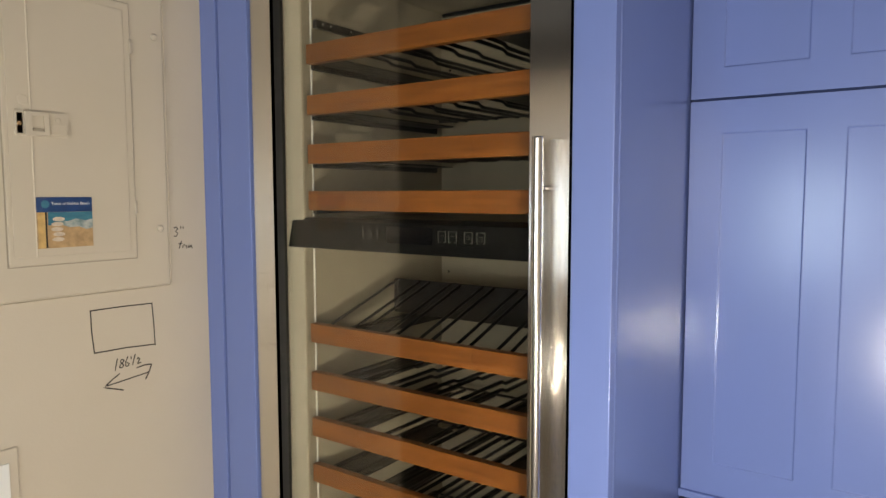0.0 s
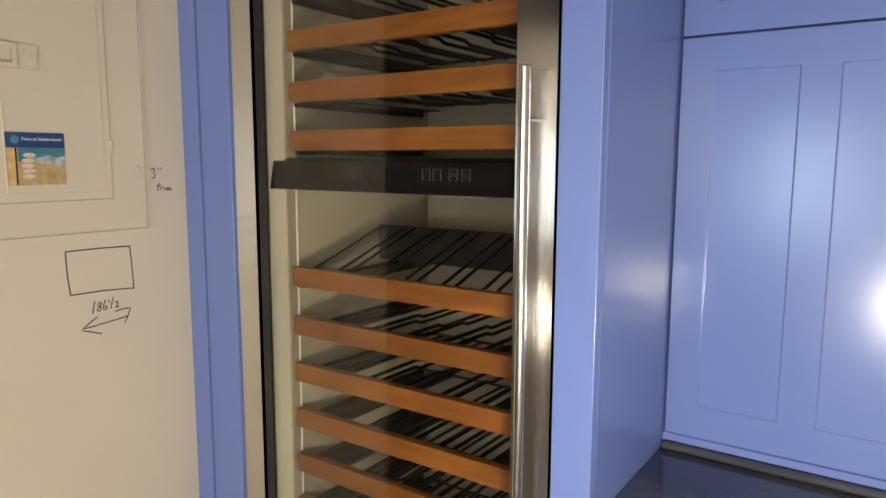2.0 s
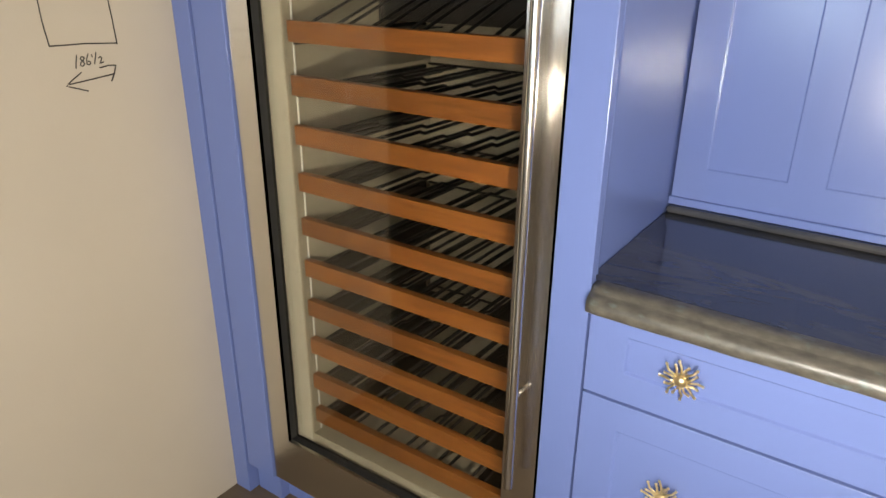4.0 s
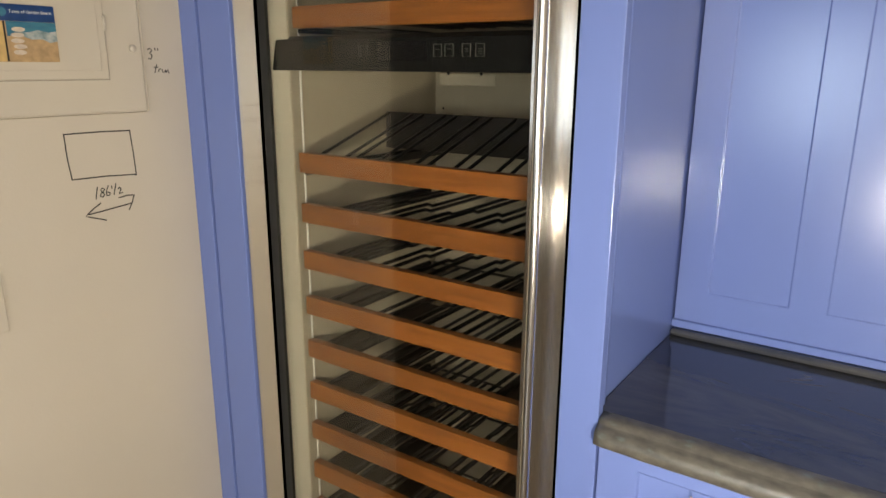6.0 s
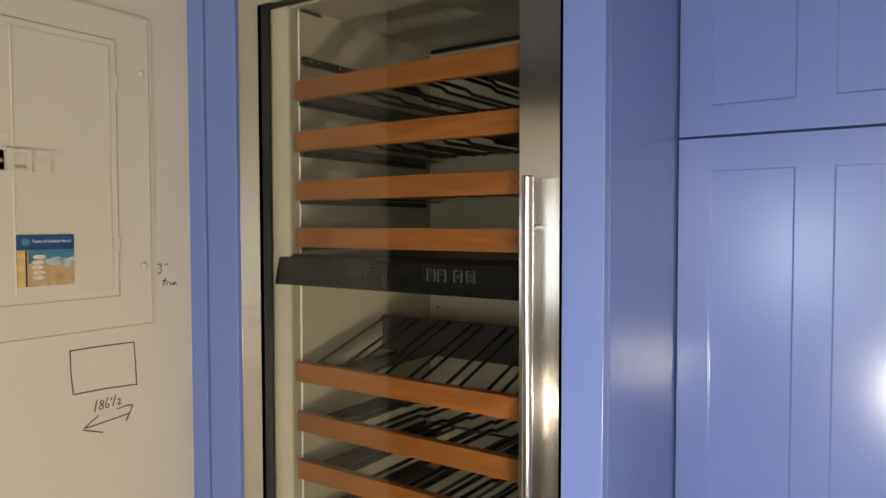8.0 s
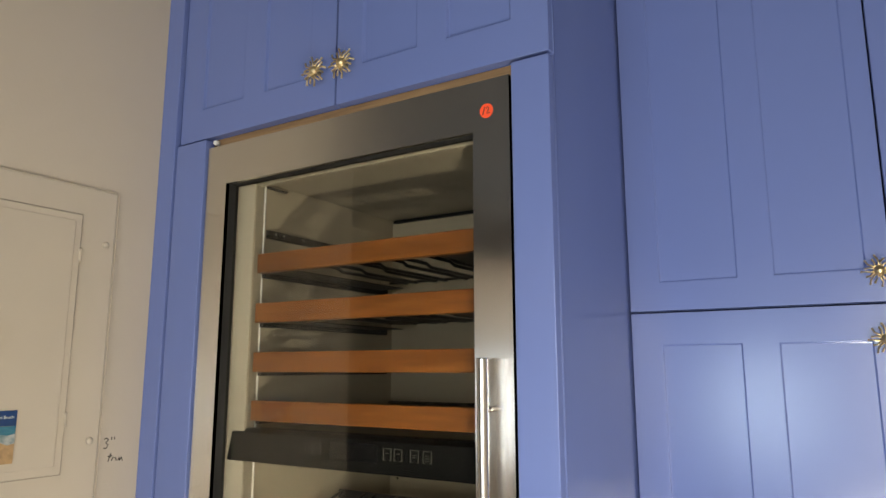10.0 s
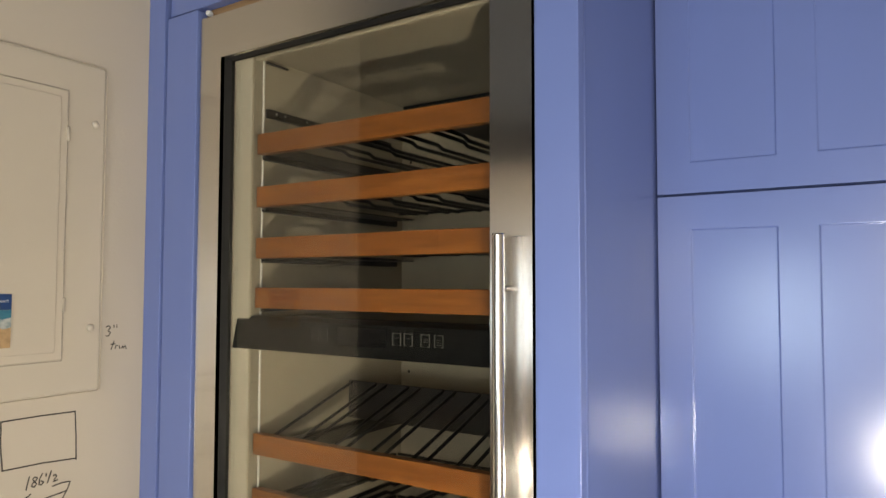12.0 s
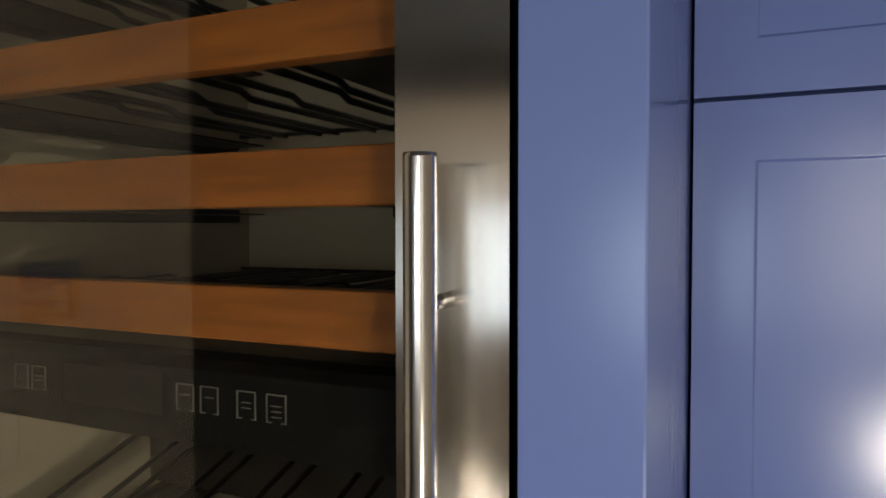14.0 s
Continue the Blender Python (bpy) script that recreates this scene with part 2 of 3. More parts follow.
def panel_bm(x0, x1, z0, z1, y, thick, panels, depth=0.006, bevel=0.0012):
    """A framed front facing -y, its flat panels set back by depth."""
    xs = sorted({x0, x1, *[p[0] for p in panels], *[p[1] for p in panels]})
    zs = sorted({z0, z1, *[p[2] for p in panels], *[p[3] for p in panels]})
    bm = bmesh.new()
    lip = min(0.0035, depth * 0.8)

    def quad(a, b, c, d):
        bm.faces.new([bm.verts.new(k) for k in (a, b, c, d)])

    def inside(cx, cz):
        return any(p[0] < cx < p[1] and p[2] < cz < p[3] for p in panels)

    for i in range(len(xs) - 1):
        for j in range(len(zs) - 1):
            if not inside((xs[i] + xs[i + 1]) / 2, (zs[j] + zs[j + 1]) / 2):
                quad((xs[i], y, zs[j]), (xs[i + 1], y, zs[j]), (xs[i + 1], y, zs[j + 1]), (xs[i], y, zs[j + 1]))
    for a, b, c, d in panels:
        o = [(a, y, c), (b, y, c), (b, y, d), (a, y, d)]
        q = [(a + lip, y + depth, c + lip), (b - lip, y + depth, c + lip), (b - lip, y + depth, d - lip), (a + lip, y + depth, d - lip)]
        for k in range(4):
            quad(o[k], o[(k + 1) % 4], q[(k + 1) % 4], q[k])
        quad(*q)
    o = [(x0, y, z0), (x1, y, z0), (x1, y, z1), (x0, y, z1)]
    q = [(px, y + thick, pz) for px, _, pz in o]
    for k in range(4):
        quad(o[k], q[k], q[(k + 1) % 4], o[(k + 1) % 4])
    quad(*q)
    bmesh.ops.remove_doubles(bm, verts=bm.verts, dist=1e-5)
    bmesh.ops.dissolve_limit(bm, angle_limit=0.02, verts=bm.verts, edges=bm.edges)
    sharp = [e for e in bm.edges if len(e.link_faces) == 2 and e.calc_face_angle(0) > 0.5]
    bmesh.ops.bevel(bm, geom=sharp, offset=bevel, segments=2, profile=0.5, affect="EDGES")
    return bm


def tube_bm(points, r, sides=8, bm=None, caps=True):
    """A round bar along a line of points."""
    bm = bm or bmesh.new()
    pts = [Vector(p) for p in points]
    rings = []
    for i, p in enumerate(pts):
        d = (pts[min(i + 1, len(pts) - 1)] - pts[max(i - 1, 0)]).normalized()
        up = Vector((0, 0, 1)) if abs(d.z) < 0.9 else Vector((1, 0, 0))
        u = d.cross(up).normalized()
        w = d.cross(u)
        rings.append([bm.verts.new(p + r * (math.cos(a) * u + math.sin(a) * w)) for a in (2 * math.pi * k / sides for k in range(sides))])
    for a, b in zip(rings, rings[1:]):
        for k in range(sides):
            bm.faces.new((a[k], a[(k + 1) % sides], b[(k + 1) % sides], b[k]))
    if caps:
        bm.faces.new(rings[0])
        bm.faces.new(rings[-1])
    return bm


def disc_bm(c, r, depth, axis, sides=24, dome=0.0, bm=None):
    """A round boss on the axis 'x' or 'y', standing out by depth."""
    bm = bm or bmesh.new()
    rings = []
    for k, (rr, h) in enumerate(((r, 0.0), (r, depth * 0.6), (r * 0.8, depth * 0.9), (r * 0.45, depth + dome))):
        ring = []
        for s in range(sides):
            a = 2 * math.pi * s / sides
            u, w = rr * math.cos(a), rr * math.sin(a)
            ring.append(bm.verts.new((c[0] + h, c[1] + u, c[2] + w) if axis == "x" else (c[0] + u, c[1] - h, c[2] + w)))
        rings.append(ring)
    for a, b in zip(rings, rings[1:]):
        for s in range(sides):
            bm.faces.new((a[s], a[(s + 1) % sides], b[(s + 1) % sides], b[s]))
    bm.faces.new(rings[-1])
    bm.faces.new(rings[0])
    return bm


# ---- the setting ----
XW, XP, YH = -0.165, 0.8185, 0.430     # cream wall, hutch side panel, hutch fronts
HALL_X = -1.47                        # where the dark hall begins
CTR = 0.920                           # worktop height
CEIL_Z, ROOM_S, ROOM_E, ROOM_W, ROOM_N = 2.75, -4.2, 3.2, -2.2, 0.75

structure("floor", box_bm(ROOM_W - 0.2, ROOM_E + 0.2, ROOM_S - 0.2, ROOM_N + 0.2, -0.1, 0.0), FLOOR, "dark wooden floor of the kitchen", "floor")
structure("wall_west", box_bm(XW - 0.12, XW, -0.66, ROOM_N, 0.0, CEIL_Z, 0.003), WALL, "cream painted wall with pencilled notes on it", "wall")
structure("wall_north", box_bm(ROOM_W, ROOM_E, ROOM_N, ROOM_N + 0.12, 0.0, CEIL_Z), WALL, "plain wall behind the cabinets", "wall")
bm = bmesh.new()
for q in ((ROOM_S, EAST[0], 0.0, CEIL_Z), (EAST[1], ROOM_N, 0.0, CEIL_Z), (EAST[0], EAST[1], 0.0, EAST[2]), (EAST[0], EAST[1], EAST[3], CEIL_Z)):
    box_bm(ROOM_E, ROOM_E + 0.12, *q, bm=bm)
structure("wall_east", bm, TAN, "plain tan wall with an added wide window", "wall")
structure("wall_hall", box_bm(ROOM_W - 0.12, ROOM_W, ROOM_S, ROOM_N, 0.0, CEIL_Z), DARKWALL, "hall wall with the dim light put into its colour", "wall")


def wall_with_windows(name, y0, y1, openings, mat):
    bm = bmesh.new()
    x = HALL_X
    for a, b, c, d in sorted(openings):
        box_bm(x, a, y0, y1, 0, CEIL_Z, bm=bm)
        box_bm(a, b, y0, y1, 0, c, bm=bm)
        box_bm(a, b, y0, y1, d, CEIL_Z, bm=bm)
        x = b
    box_bm(x, ROOM_E, y0, y1, 0, CEIL_Z, bm=bm)
    return structure(name, bm, mat, "tan wall with three windows, one of them added, behind added blinds", "wall")


# End of the hall, toned dark so the glass mirrors little light.
structure("wall_south_hall", box_bm(ROOM_W, HALL_X - 0.0005, ROOM_S - 0.15, ROOM_S, 0.0, CEIL_Z), DARKWALL, "hall end wall with the dim light put into its colour", "wall")
wall_with_windows("wall_south", ROOM_S - 0.15, ROOM_S, WINDOWS, TAN)
for k, (a, b, c, d) in enumerate(WINDOWS):
    w = thing("window_%d" % (k + 1), "white framed window with an added opaque blind", "window", ((a + b) / 2, ROOM_S, c), kind="structure")
    bm = bmesh.new()
    for q in ((a, a + 0.02, c, d), (b - 0.02, b, c, d), (a + 0.02, b - 0.02, c, c + 0.045), (a + 0.02, b - 0.02, d - 0.045, d),
              ((a + b) / 2 - 0.012, (a + b) / 2 + 0.012, c + 0.046, d - 0.045)):
        box_bm(q[0], q[1], ROOM_S - 0.02, ROOM_S + 0.02, q[2], q[3], 0.003, bm)
    # Opaque blind added to block sky and sun behind the area lamp.
    part("blind", box_bm(a, b, ROOM_S - 0.10, ROOM_S - 0.09, c, d), WHITE, w, "added white blind that keeps outside light out")
    part("window_frame", bm, WHITE, w)
    part("window_sill", box_bm(a - 0.04, b + 0.04, ROOM_S + 0.002, ROOM_S + 0.06, c - 0.03, c - 0.002, 0.003), WHITE, w)

# Unseen window added around the east fill lamp.
w = thing("window_4", "added wide white framed window that holds a fill lamp", "window", (ROOM_E, sum(EAST[:2]) / 2, EAST[2]), kind="structure")
bm = bmesh.new()
for q in ((EAST[0], EAST[0] + 0.04, EAST[2], EAST[3]), (EAST[1] - 0.04, EAST[1], EAST[2], EAST[3]), (EAST[0] + 0.04, EAST[1] - 0.04, EAST[2], EAST[2] + 0.045),
          (EAST[0] + 0.04, EAST[1] - 0.04, EAST[3] - 0.045, EAST[3]), (-3.22, -3.18, EAST[2] + 0.045, EAST[3] - 0.045)):
    box_bm(ROOM_E - 0.02, ROOM_E + 0.02, *q, 0.003, bm)
part("window_frame", bm, WHITE, w)
# Added opaque blind, shuts out the sky here too.
part("blind", box_bm(ROOM_E + 0.07, ROOM_E + 0.08, *EAST), WHITE, w, "added white blind that keeps outside light out")

# Unseen wall, added to keep the low sky out of reflections.
structure("sky_block_wall", box_bm(-9.0, 11.0, -9.2, -9.0, 0.0, 3.1), TAN, "added tan wall outside that blocks the low sky", "wall")
structure("ground", box_bm(-40.0, 40.0, -60.0, ROOM_S - 0.21, -0.3, -0.1), LAWN, "mown lawn outside the windows", "ground")
# Ring added to go with the fill spot.
spot = thing("fill_spot_ring", "added small round ring at the wall fill spot", "ceiling light", (-0.95, -3.35, CEIL_Z))
bm = disc_bm((0, 0, 0), 0.055, 0.010, "y", 24)
for v in bm.verts:
    v.co = Vector((-0.95 + v.co.x, -3.35 + v.co.z, CEIL_Z - 0.0005 + v.co.y))
part("ring", bm, WHITE, spot)
# Unseen beam, added so the steel mirrors a dark upper band.
structure("soffit", box_bm(ROOM_W, ROOM_E, ROOM_S + 0.001, ROOM_S + 0.12, 2.54, CEIL_Z - 0.001), CEIL, "added dark beam for the dark reflection in the steel", "soffit")
structure("ceiling", box_bm(ROOM_W - 0.2, ROOM_E + 0.2, ROOM_S - 0.2, ROOM_N + 0.2, CEIL_Z, CEIL_Z + 0.15), CEIL, "plain ceiling with its dimness put into the dark grey", "ceiling")


# ---- knobs ----
def knob_bm(c, r):
    """A sun: a domed boss with wavy rays that end in beads."""
    bm = disc_bm((0, 0, 0), r * 0.34, r * 0.34, "y", 20, dome=0.002)
    for k in range(16):
        a = 2 * math.pi * k / 16 + 0.1
        ln = r * (1.0 if k % 2 == 0 else 0.8)
        pts = []
        for s in (0.22, 0.5, 0.75, 1.0):
            wv = 0.10 * math.sin(s * 7 + k) * (1 if k % 2 else -1)
            pts.append((ln * s * math.cos(a + wv), -r * (0.12 + 0.10 * math.sin(s * 3)), ln * s * math.sin(a + wv)))
        tube_bm(pts, r * 0.060, 6, bm)
        s = bmesh.ops.create_icosphere(bm, subdivisions=1, radius=r * 0.085)
        for v in s["verts"]:
            v.co += Vector(pts[-1])
    tube_bm([(0, 0, 0), (0, r * 0.5, 0)], r * 0.16, 10, bm)
    for v in bm.verts:
        v.co = Vector(c) + v.co + Vector((0, -r * 0.42, 0))
    return bm


# ---- blue cabinetry ----
trim = tagged(part("trim", box_bm(XW, -0.1085, -0.0105, 0.06, 0.0, CEIL_Z - 0.002, 0.0015), BLUE), "blue painted filler strip beside the cream wall", "trim", kind="structure")

sur = thing("tall_cabinet_surround", "blue painted tall surround framing the wine cooler", "cabinet", (0.38, 0.3, 0))
part("stile", box_bm(-0.1045, -0.005, -0.0065, 0.02, 0.10, 2.158, 0.0015), BLUE, sur)
bm = box_bm(0.764, 0.8330, 0.0, 0.02, 0.10, 2.158, 0.0015)
part("stile", bm, BLUE, sur)
part("bead", tube_bm([(0.8225, 0.040, CTR + 0.001), (0.8225, 0.040, 2.75)], 0.0055, 14), BLUE, sur, smooth=True)
part("side_panel", box_bm(0.804, XP, 0.0205, YH + 0.10, CTR, CEIL_Z - 0.002, 0.001), BLUE, sur)
part("lower_side_panel", box_bm(0.804, XP, 0.021, YH + 0.10, 0.0, CTR - 0.07, 0.001), BLUE, sur)
part("inner_side", box_bm(-0.1035, -0.012, 0.021, 0.62, 0.0, 2.158, 0.001), BLUE, sur)
part("inner_side", box_bm(0.770, 0.8032, 0.021, 0.62, 0.0, 2.158, 0.001), BLUE, sur)
part("rail", box_bm(-0.011, 0.769, 0.022, 0.06, 2.146, 2.166, 0.0008), RAW, sur, "raw plywood edge above the cooler")
part("hinge_tip", disc_bm((0.016, 0.012, 2.150), 0.006, 0.012, "y", 12), WHITE, sur, "small white plastic hinge tip")
part("toe_board", box_bm(-0.1, 0.83, 0.05, 0.07, 0.0, 0.098, 0.001), BLUE, sur)

top = thing("upper_cabinet", "blue cabinet with two panelled doors above the cooler", "cabinet", (0.37, 0.3, 2.17))
part("body", box_bm(-0.1035, 0.803, 0.021, 0.62, 2.168, CEIL_Z - 0.003, 0.001), BLUE, top)
for x0, x1, px, kx in ((-0.1035, 0.3715, (-0.031, 0.104, 0.169, 0.304), 0.329), (0.3765, 0.8345, (0.440, 0.570, 0.635, 0.765), 0.401)):
    d = part("door", panel_bm(x0, x1, 2.164, 2.735, 0.0, 0.019, [(px[0], px[1], 2.237, 2.665), (px[2], px[3], 2.237, 2.665)]), BLUE, top)
    part("knob", knob_bm((kx, 0.0, 2.240), 0.031), BRASS, d, "brass sun-shaped knob", True)


def hutch_unit(name, z0, z1, pz0, pz1, knob_z, x0, left, label):
    u = thing(name, label, "cabinet", (x0 + 0.23, YH + 0.1, z0), group="hutch units")
    x1 = x0 + 0.4555
    part("body", box_bm(left + 0.001, x1 - 0.001, YH + 0.0195, ROOM_N - 0.002, z0, z1, 0.001), BLUE, u)
    d = part("door", panel_bm(left, x1, z0, z1, YH, 0.019, [(x0 + 0.0545, x0 + 0.2045, pz0, pz1), (x0 + 0.2685, x0 + 0.4180, pz0, pz1)], 0.0028, 0.0008), BLUE, u)
    part("knob", knob_bm((x0 + 0.4375, YH, knob_z), 0.027), BRASS, d, "brass sun-shaped knob", True)


for x0, left in ((0.8295, 0.8225), (1.2890, 1.2890)):
    hutch_unit("hutch_upper_cabinet", 1.7585, 2.745, 1.8165, 2.68, 1.811, x0, left, "blue wall cabinet with a two-panelled door and brass knob")
    hutch_unit("hutch_lower_cabinet", 0.953, 1.7535, 1.0185, 1.6900, 1.692, x0, left, "tall blue panelled cabinet standing on the stone worktop")
tagged(part("trim", box_bm(XP + 0.0005, 1.78, YH - 0.006, YH + 0.016, CTR + 0.0165, 0.9528, 0.002), BLUE), "blue trim strip between hutch and worktop", "trim", kind="structure")


def worktop():
    """Dark stone slab with an ogee nose along its front."""
    ob = thing("countertop", "polished blue-black stone worktop with a rough ogee edge", "countertop", (1.3, 0.2, CTR))
    part("upstand", box_bm(XP + 0.0008, 1.80, 0.409, ROOM_N - 0.01, CTR + 0.0003, CTR + 0.0155, 0.0075), STONE, ob, "low rounded stone strip along the back")
    part("slab", box_bm(XP + 0.0005, 1.80, 0.022, ROOM_N - 0.005, CTR - 0.03, CTR, 0.0008), STONE, ob)
    prof = [(0.0215, 0.0), (0.010, -0.0005), (0.002, -0.003), (-0.003, -0.007), (-0.006, -0.012), (-0.008, -0.0145),
            (-0.014, -0.0165), (-0.020, -0.021), (-0.024, -0.028), (-0.0255, -0.036), (-0.0255, -0.050), (-0.023, -0.0535),
            (-0.018, -0.0555), (0.0215, -0.0555)]
    bm = bmesh.new()
    x0, x1, n = 0.8350, 1.80, 60
    rows = []
    for i in range(n + 1):
        x = x0 + (x1 - x0) * i / n
        t = min(1.0, (i / n) * (x1 - x0) / 0.012)
        ease = math.sqrt(max(0.0, 1 - (1 - t) ** 2)) if i else 0.55
        row = []
        for k, (y, z) in enumerate(prof):
            w = 0.0012 * noise.noise((x * 25, k * 0.7, 0)) if 2 < k < 12 else 0
            row.append(bm.verts.new((x, 0.0215 + (y - 0.0215) * (0.8 + 0.2 * ease) + w, CTR + 0.78 * z + w * 0.6)))
        rows.append(row)
    for a, b in zip(rows, rows[1:]):
        for k in range(len(prof) - 1):
            bm.faces.new((a[k], b[k], b[k + 1], a[k + 1]))
    bm.faces.new(rows[0])
    bm.faces.new(list(reversed(rows[-1])))
    part("nose", bm, EDGE, ob, "rough greyish ogee edge", True)
    return ob


worktop()

base = thing("base_cabinet", "blue base cabinet with drawers under the stone worktop", "cabinet", (1.3, 0.3, 0))
part("body", box_bm(0.832, 1.78, 0.022, ROOM_N - 0.005, 0.10, CTR - 0.0445, 0.001), BLUE, base)
part("plinth", box_bm(0.832, 1.78, 0.075, 0.09, 0.0, 0.098, 0.001), BLUE, base)
part("end_stile", box_bm(0.7655, 0.8345, 0.0005, 0.0195, 0.0, 0.099, 0.001), BLUE, base)
for z0, z1, pz in ((0.7195, 0.8740, (0.774, 0.842)), (0.415, 0.7135, (0.470, 0.658)), (0.105, 0.409, (0.16, 0.354))):
    d = part("drawer", panel_bm(0.8372, 1.775, z0, z1, 0.002, 0.019, [(0.903, 1.718, *pz)], 0.005), BLUE, base)
    for kx in (0.999, 1.62):
        part("knob", knob_bm((kx, 0.002, min(z1 - 0.06, (z0 + z1) / 2 + 0.011)), 0.033), BRASS, d, "brass sun-shaped knob", True)


# ---- the wine cooler ----
DW, DZ0, DZ1 = 0.7595, 0.105, 2.138
GX0, GX1, GZ0, GZ1 = 0.0635, 0.689, 0.250, 2.047
IX0, IX1, IY1, IZ0, IZ1 = 0.113, 0.682, 0.560, 0.272, 2.056

cooler = thing("wine_cooler", "tall stainless steel wine cooler with a glass door and wooden shelves", "wine cooler", (0.378, 0.3, 0.1))
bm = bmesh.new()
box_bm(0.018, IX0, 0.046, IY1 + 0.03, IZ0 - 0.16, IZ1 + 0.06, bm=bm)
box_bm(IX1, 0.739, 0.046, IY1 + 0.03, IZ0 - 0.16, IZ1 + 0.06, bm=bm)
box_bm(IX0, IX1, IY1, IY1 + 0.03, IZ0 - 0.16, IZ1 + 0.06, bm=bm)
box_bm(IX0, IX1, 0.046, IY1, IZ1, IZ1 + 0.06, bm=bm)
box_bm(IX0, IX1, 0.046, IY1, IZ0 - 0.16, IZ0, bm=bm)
part("liner", bm, LINER, cooler, "cream enamelled liner, darkened for the shade inside")
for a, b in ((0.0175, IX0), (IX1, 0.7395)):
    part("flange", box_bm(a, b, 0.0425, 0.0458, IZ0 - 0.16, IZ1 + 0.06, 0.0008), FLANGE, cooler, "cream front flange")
for x, s in ((IX0, 1), (IX1, -1)):
    a, b = sorted((x, x + s * 0.0012))
    part("liner_edge", box_bm(a, b, 0.047, 0.069, IZ0, IZ1 - 0.002), LINER_EDGE, cooler)
    # White strip puts the lit corner of the liner into colour.
    a, b = sorted((x, x + s * 0.0045))
    part("lit_edge_strip", box_bm(a, b, 0.0695, 0.0725, IZ0, IZ1 - 0.003, 0.0006), WHITE, cooler, "white strip standing for the lit liner corner")
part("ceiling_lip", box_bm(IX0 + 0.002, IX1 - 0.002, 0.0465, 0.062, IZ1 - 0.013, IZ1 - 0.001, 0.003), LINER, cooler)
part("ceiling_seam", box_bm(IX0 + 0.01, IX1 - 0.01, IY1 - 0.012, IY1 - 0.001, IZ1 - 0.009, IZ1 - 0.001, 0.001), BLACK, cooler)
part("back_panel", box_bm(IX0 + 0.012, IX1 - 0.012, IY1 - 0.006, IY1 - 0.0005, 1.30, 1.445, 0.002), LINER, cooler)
part("back_vent", box_bm(0.132, 0.300, IY1 - 0.009, IY1 - 0.0065, 1.416, 1.4445, 0.001), FLANGE, cooler, "pale vent strip at the back")
for xx in (0.16, 0.26):
    part("vent_stud", disc_bm((xx, IY1 - 0.0092, 1.4455), 0.004, 0.004, "y", 10), BLACK, cooler)
part("corner_bracket", box_bm(IX0 + 0.0015, IX0 + 0.008, 0.075, 0.135, IZ1 - 0.012, IZ1 - 0.0075, 0.001), BLACK, cooler)
part("screw_hole", disc_bm((0.142, IY1 - 0.0062, 1.356), 0.0035, 0.001, "y", 12), BLACK, cooler)
part("screw_hole", disc_bm((0.142, IY1 - 0.0005, 1.905), 0.0035, 0.001, "y", 12), BLACK, cooler)

# control panel and the divider between the two zones
PZ0, PZ1 = 1.4545, 1.521
bm = bmesh.new()
front = [(0.0655, 0.0405, PZ0), (0.6905, 0.0405, PZ0), (0.6905, 0.0405, PZ1 - 0.008), (0.0795, 0.0405, PZ1 - 0.008)]
rear = [(0.0665, 0.0755, PZ0), (0.6905, 0.0755, PZ0), (0.6905, 0.0755, PZ1), (0.083, 0.0755, PZ1)]
mid = [(0.082, 0.049, PZ1), (0.6905, 0.049, PZ1)]
fv, rv, mv = [[bm.verts.new(p) for p in q] for q in (front, rear, mid)]
for q in ((fv[0], fv[1], fv[2], fv[3]), (fv[3], fv[2], mv[1], mv[0]), (mv[0], mv[1], rv[2], rv[3]), (rv[3], rv[2], rv[1], rv[0]),
          (fv[0], rv[0], rv[1], fv[1]), (fv[0], fv[3], mv[0], rv[3], rv[0]), (fv[1], rv[1], rv[2], mv[1], fv[2])):
    bm.faces.new(q)
bmesh.ops.bevel(bm, geom=list(bm.edges), offset=0.0012, segments=2, profile=0.5, affect="EDGES")
ctl = part("control_panel", bm, BLACK, cooler, "black control panel with pale touch icons")
DISPLAY = material("dark_display_window", (0.004, 0.004, 0.005), rough=0.25, vary=0.1, scale=40)
part("display", box_bm(0.350, 0.462, 0.0402, 0.0415, 1.474, 1.507), DISPLAY, ctl, "dark glossy display window")


def icon_bm(x, w, bars):
    bm = bmesh.new()
    z0, z1, t = 1.4805, 1.5015, 0.0009
    for q in ((x - w, x + w, z1 - t, z1), (x - w, x - w + t, z0 + t, z1 - t), (x + w - t, x + w, z0 + t, z1 - t), (x - w, x - w * 0.45, z0, z0 + t),
              (x + w * 0.45, x + w, z0, z0 + t)):
        box_bm(q[0], q[1], 0.0394, 0.0404, q[2], q[3], bm=bm)
    for b in range(bars):
        zz = 1.4925 - 0.004 * b
        box_bm(x - w * 0.5, x + w * 0.5, 0.0394, 0.0404, zz, zz + 0.0008, bm=bm)
    return bm


for x, bars in ((0.2965, 2), (0.3185, 2), (0.4855, 1), (0.5095, 1), (0.5445, 2), (0.5715, 3)):
    part("icon", icon_bm(x, 0.0088, bars), ICON, ctl)
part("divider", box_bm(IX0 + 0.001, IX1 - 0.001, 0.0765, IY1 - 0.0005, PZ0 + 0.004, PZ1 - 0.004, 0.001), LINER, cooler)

# shelves
TOPS = (1.889, 1.7815, 1.6775, 1.5775, 1.287, 1.179, 1.0745, 0.9695, 0.8655, 0.7625, 0.6595, 0.556, 0.4545, 0.354)
SX0, SX1, SY0, SY1 = 0.1235, 0.672, 0.0475, 0.500
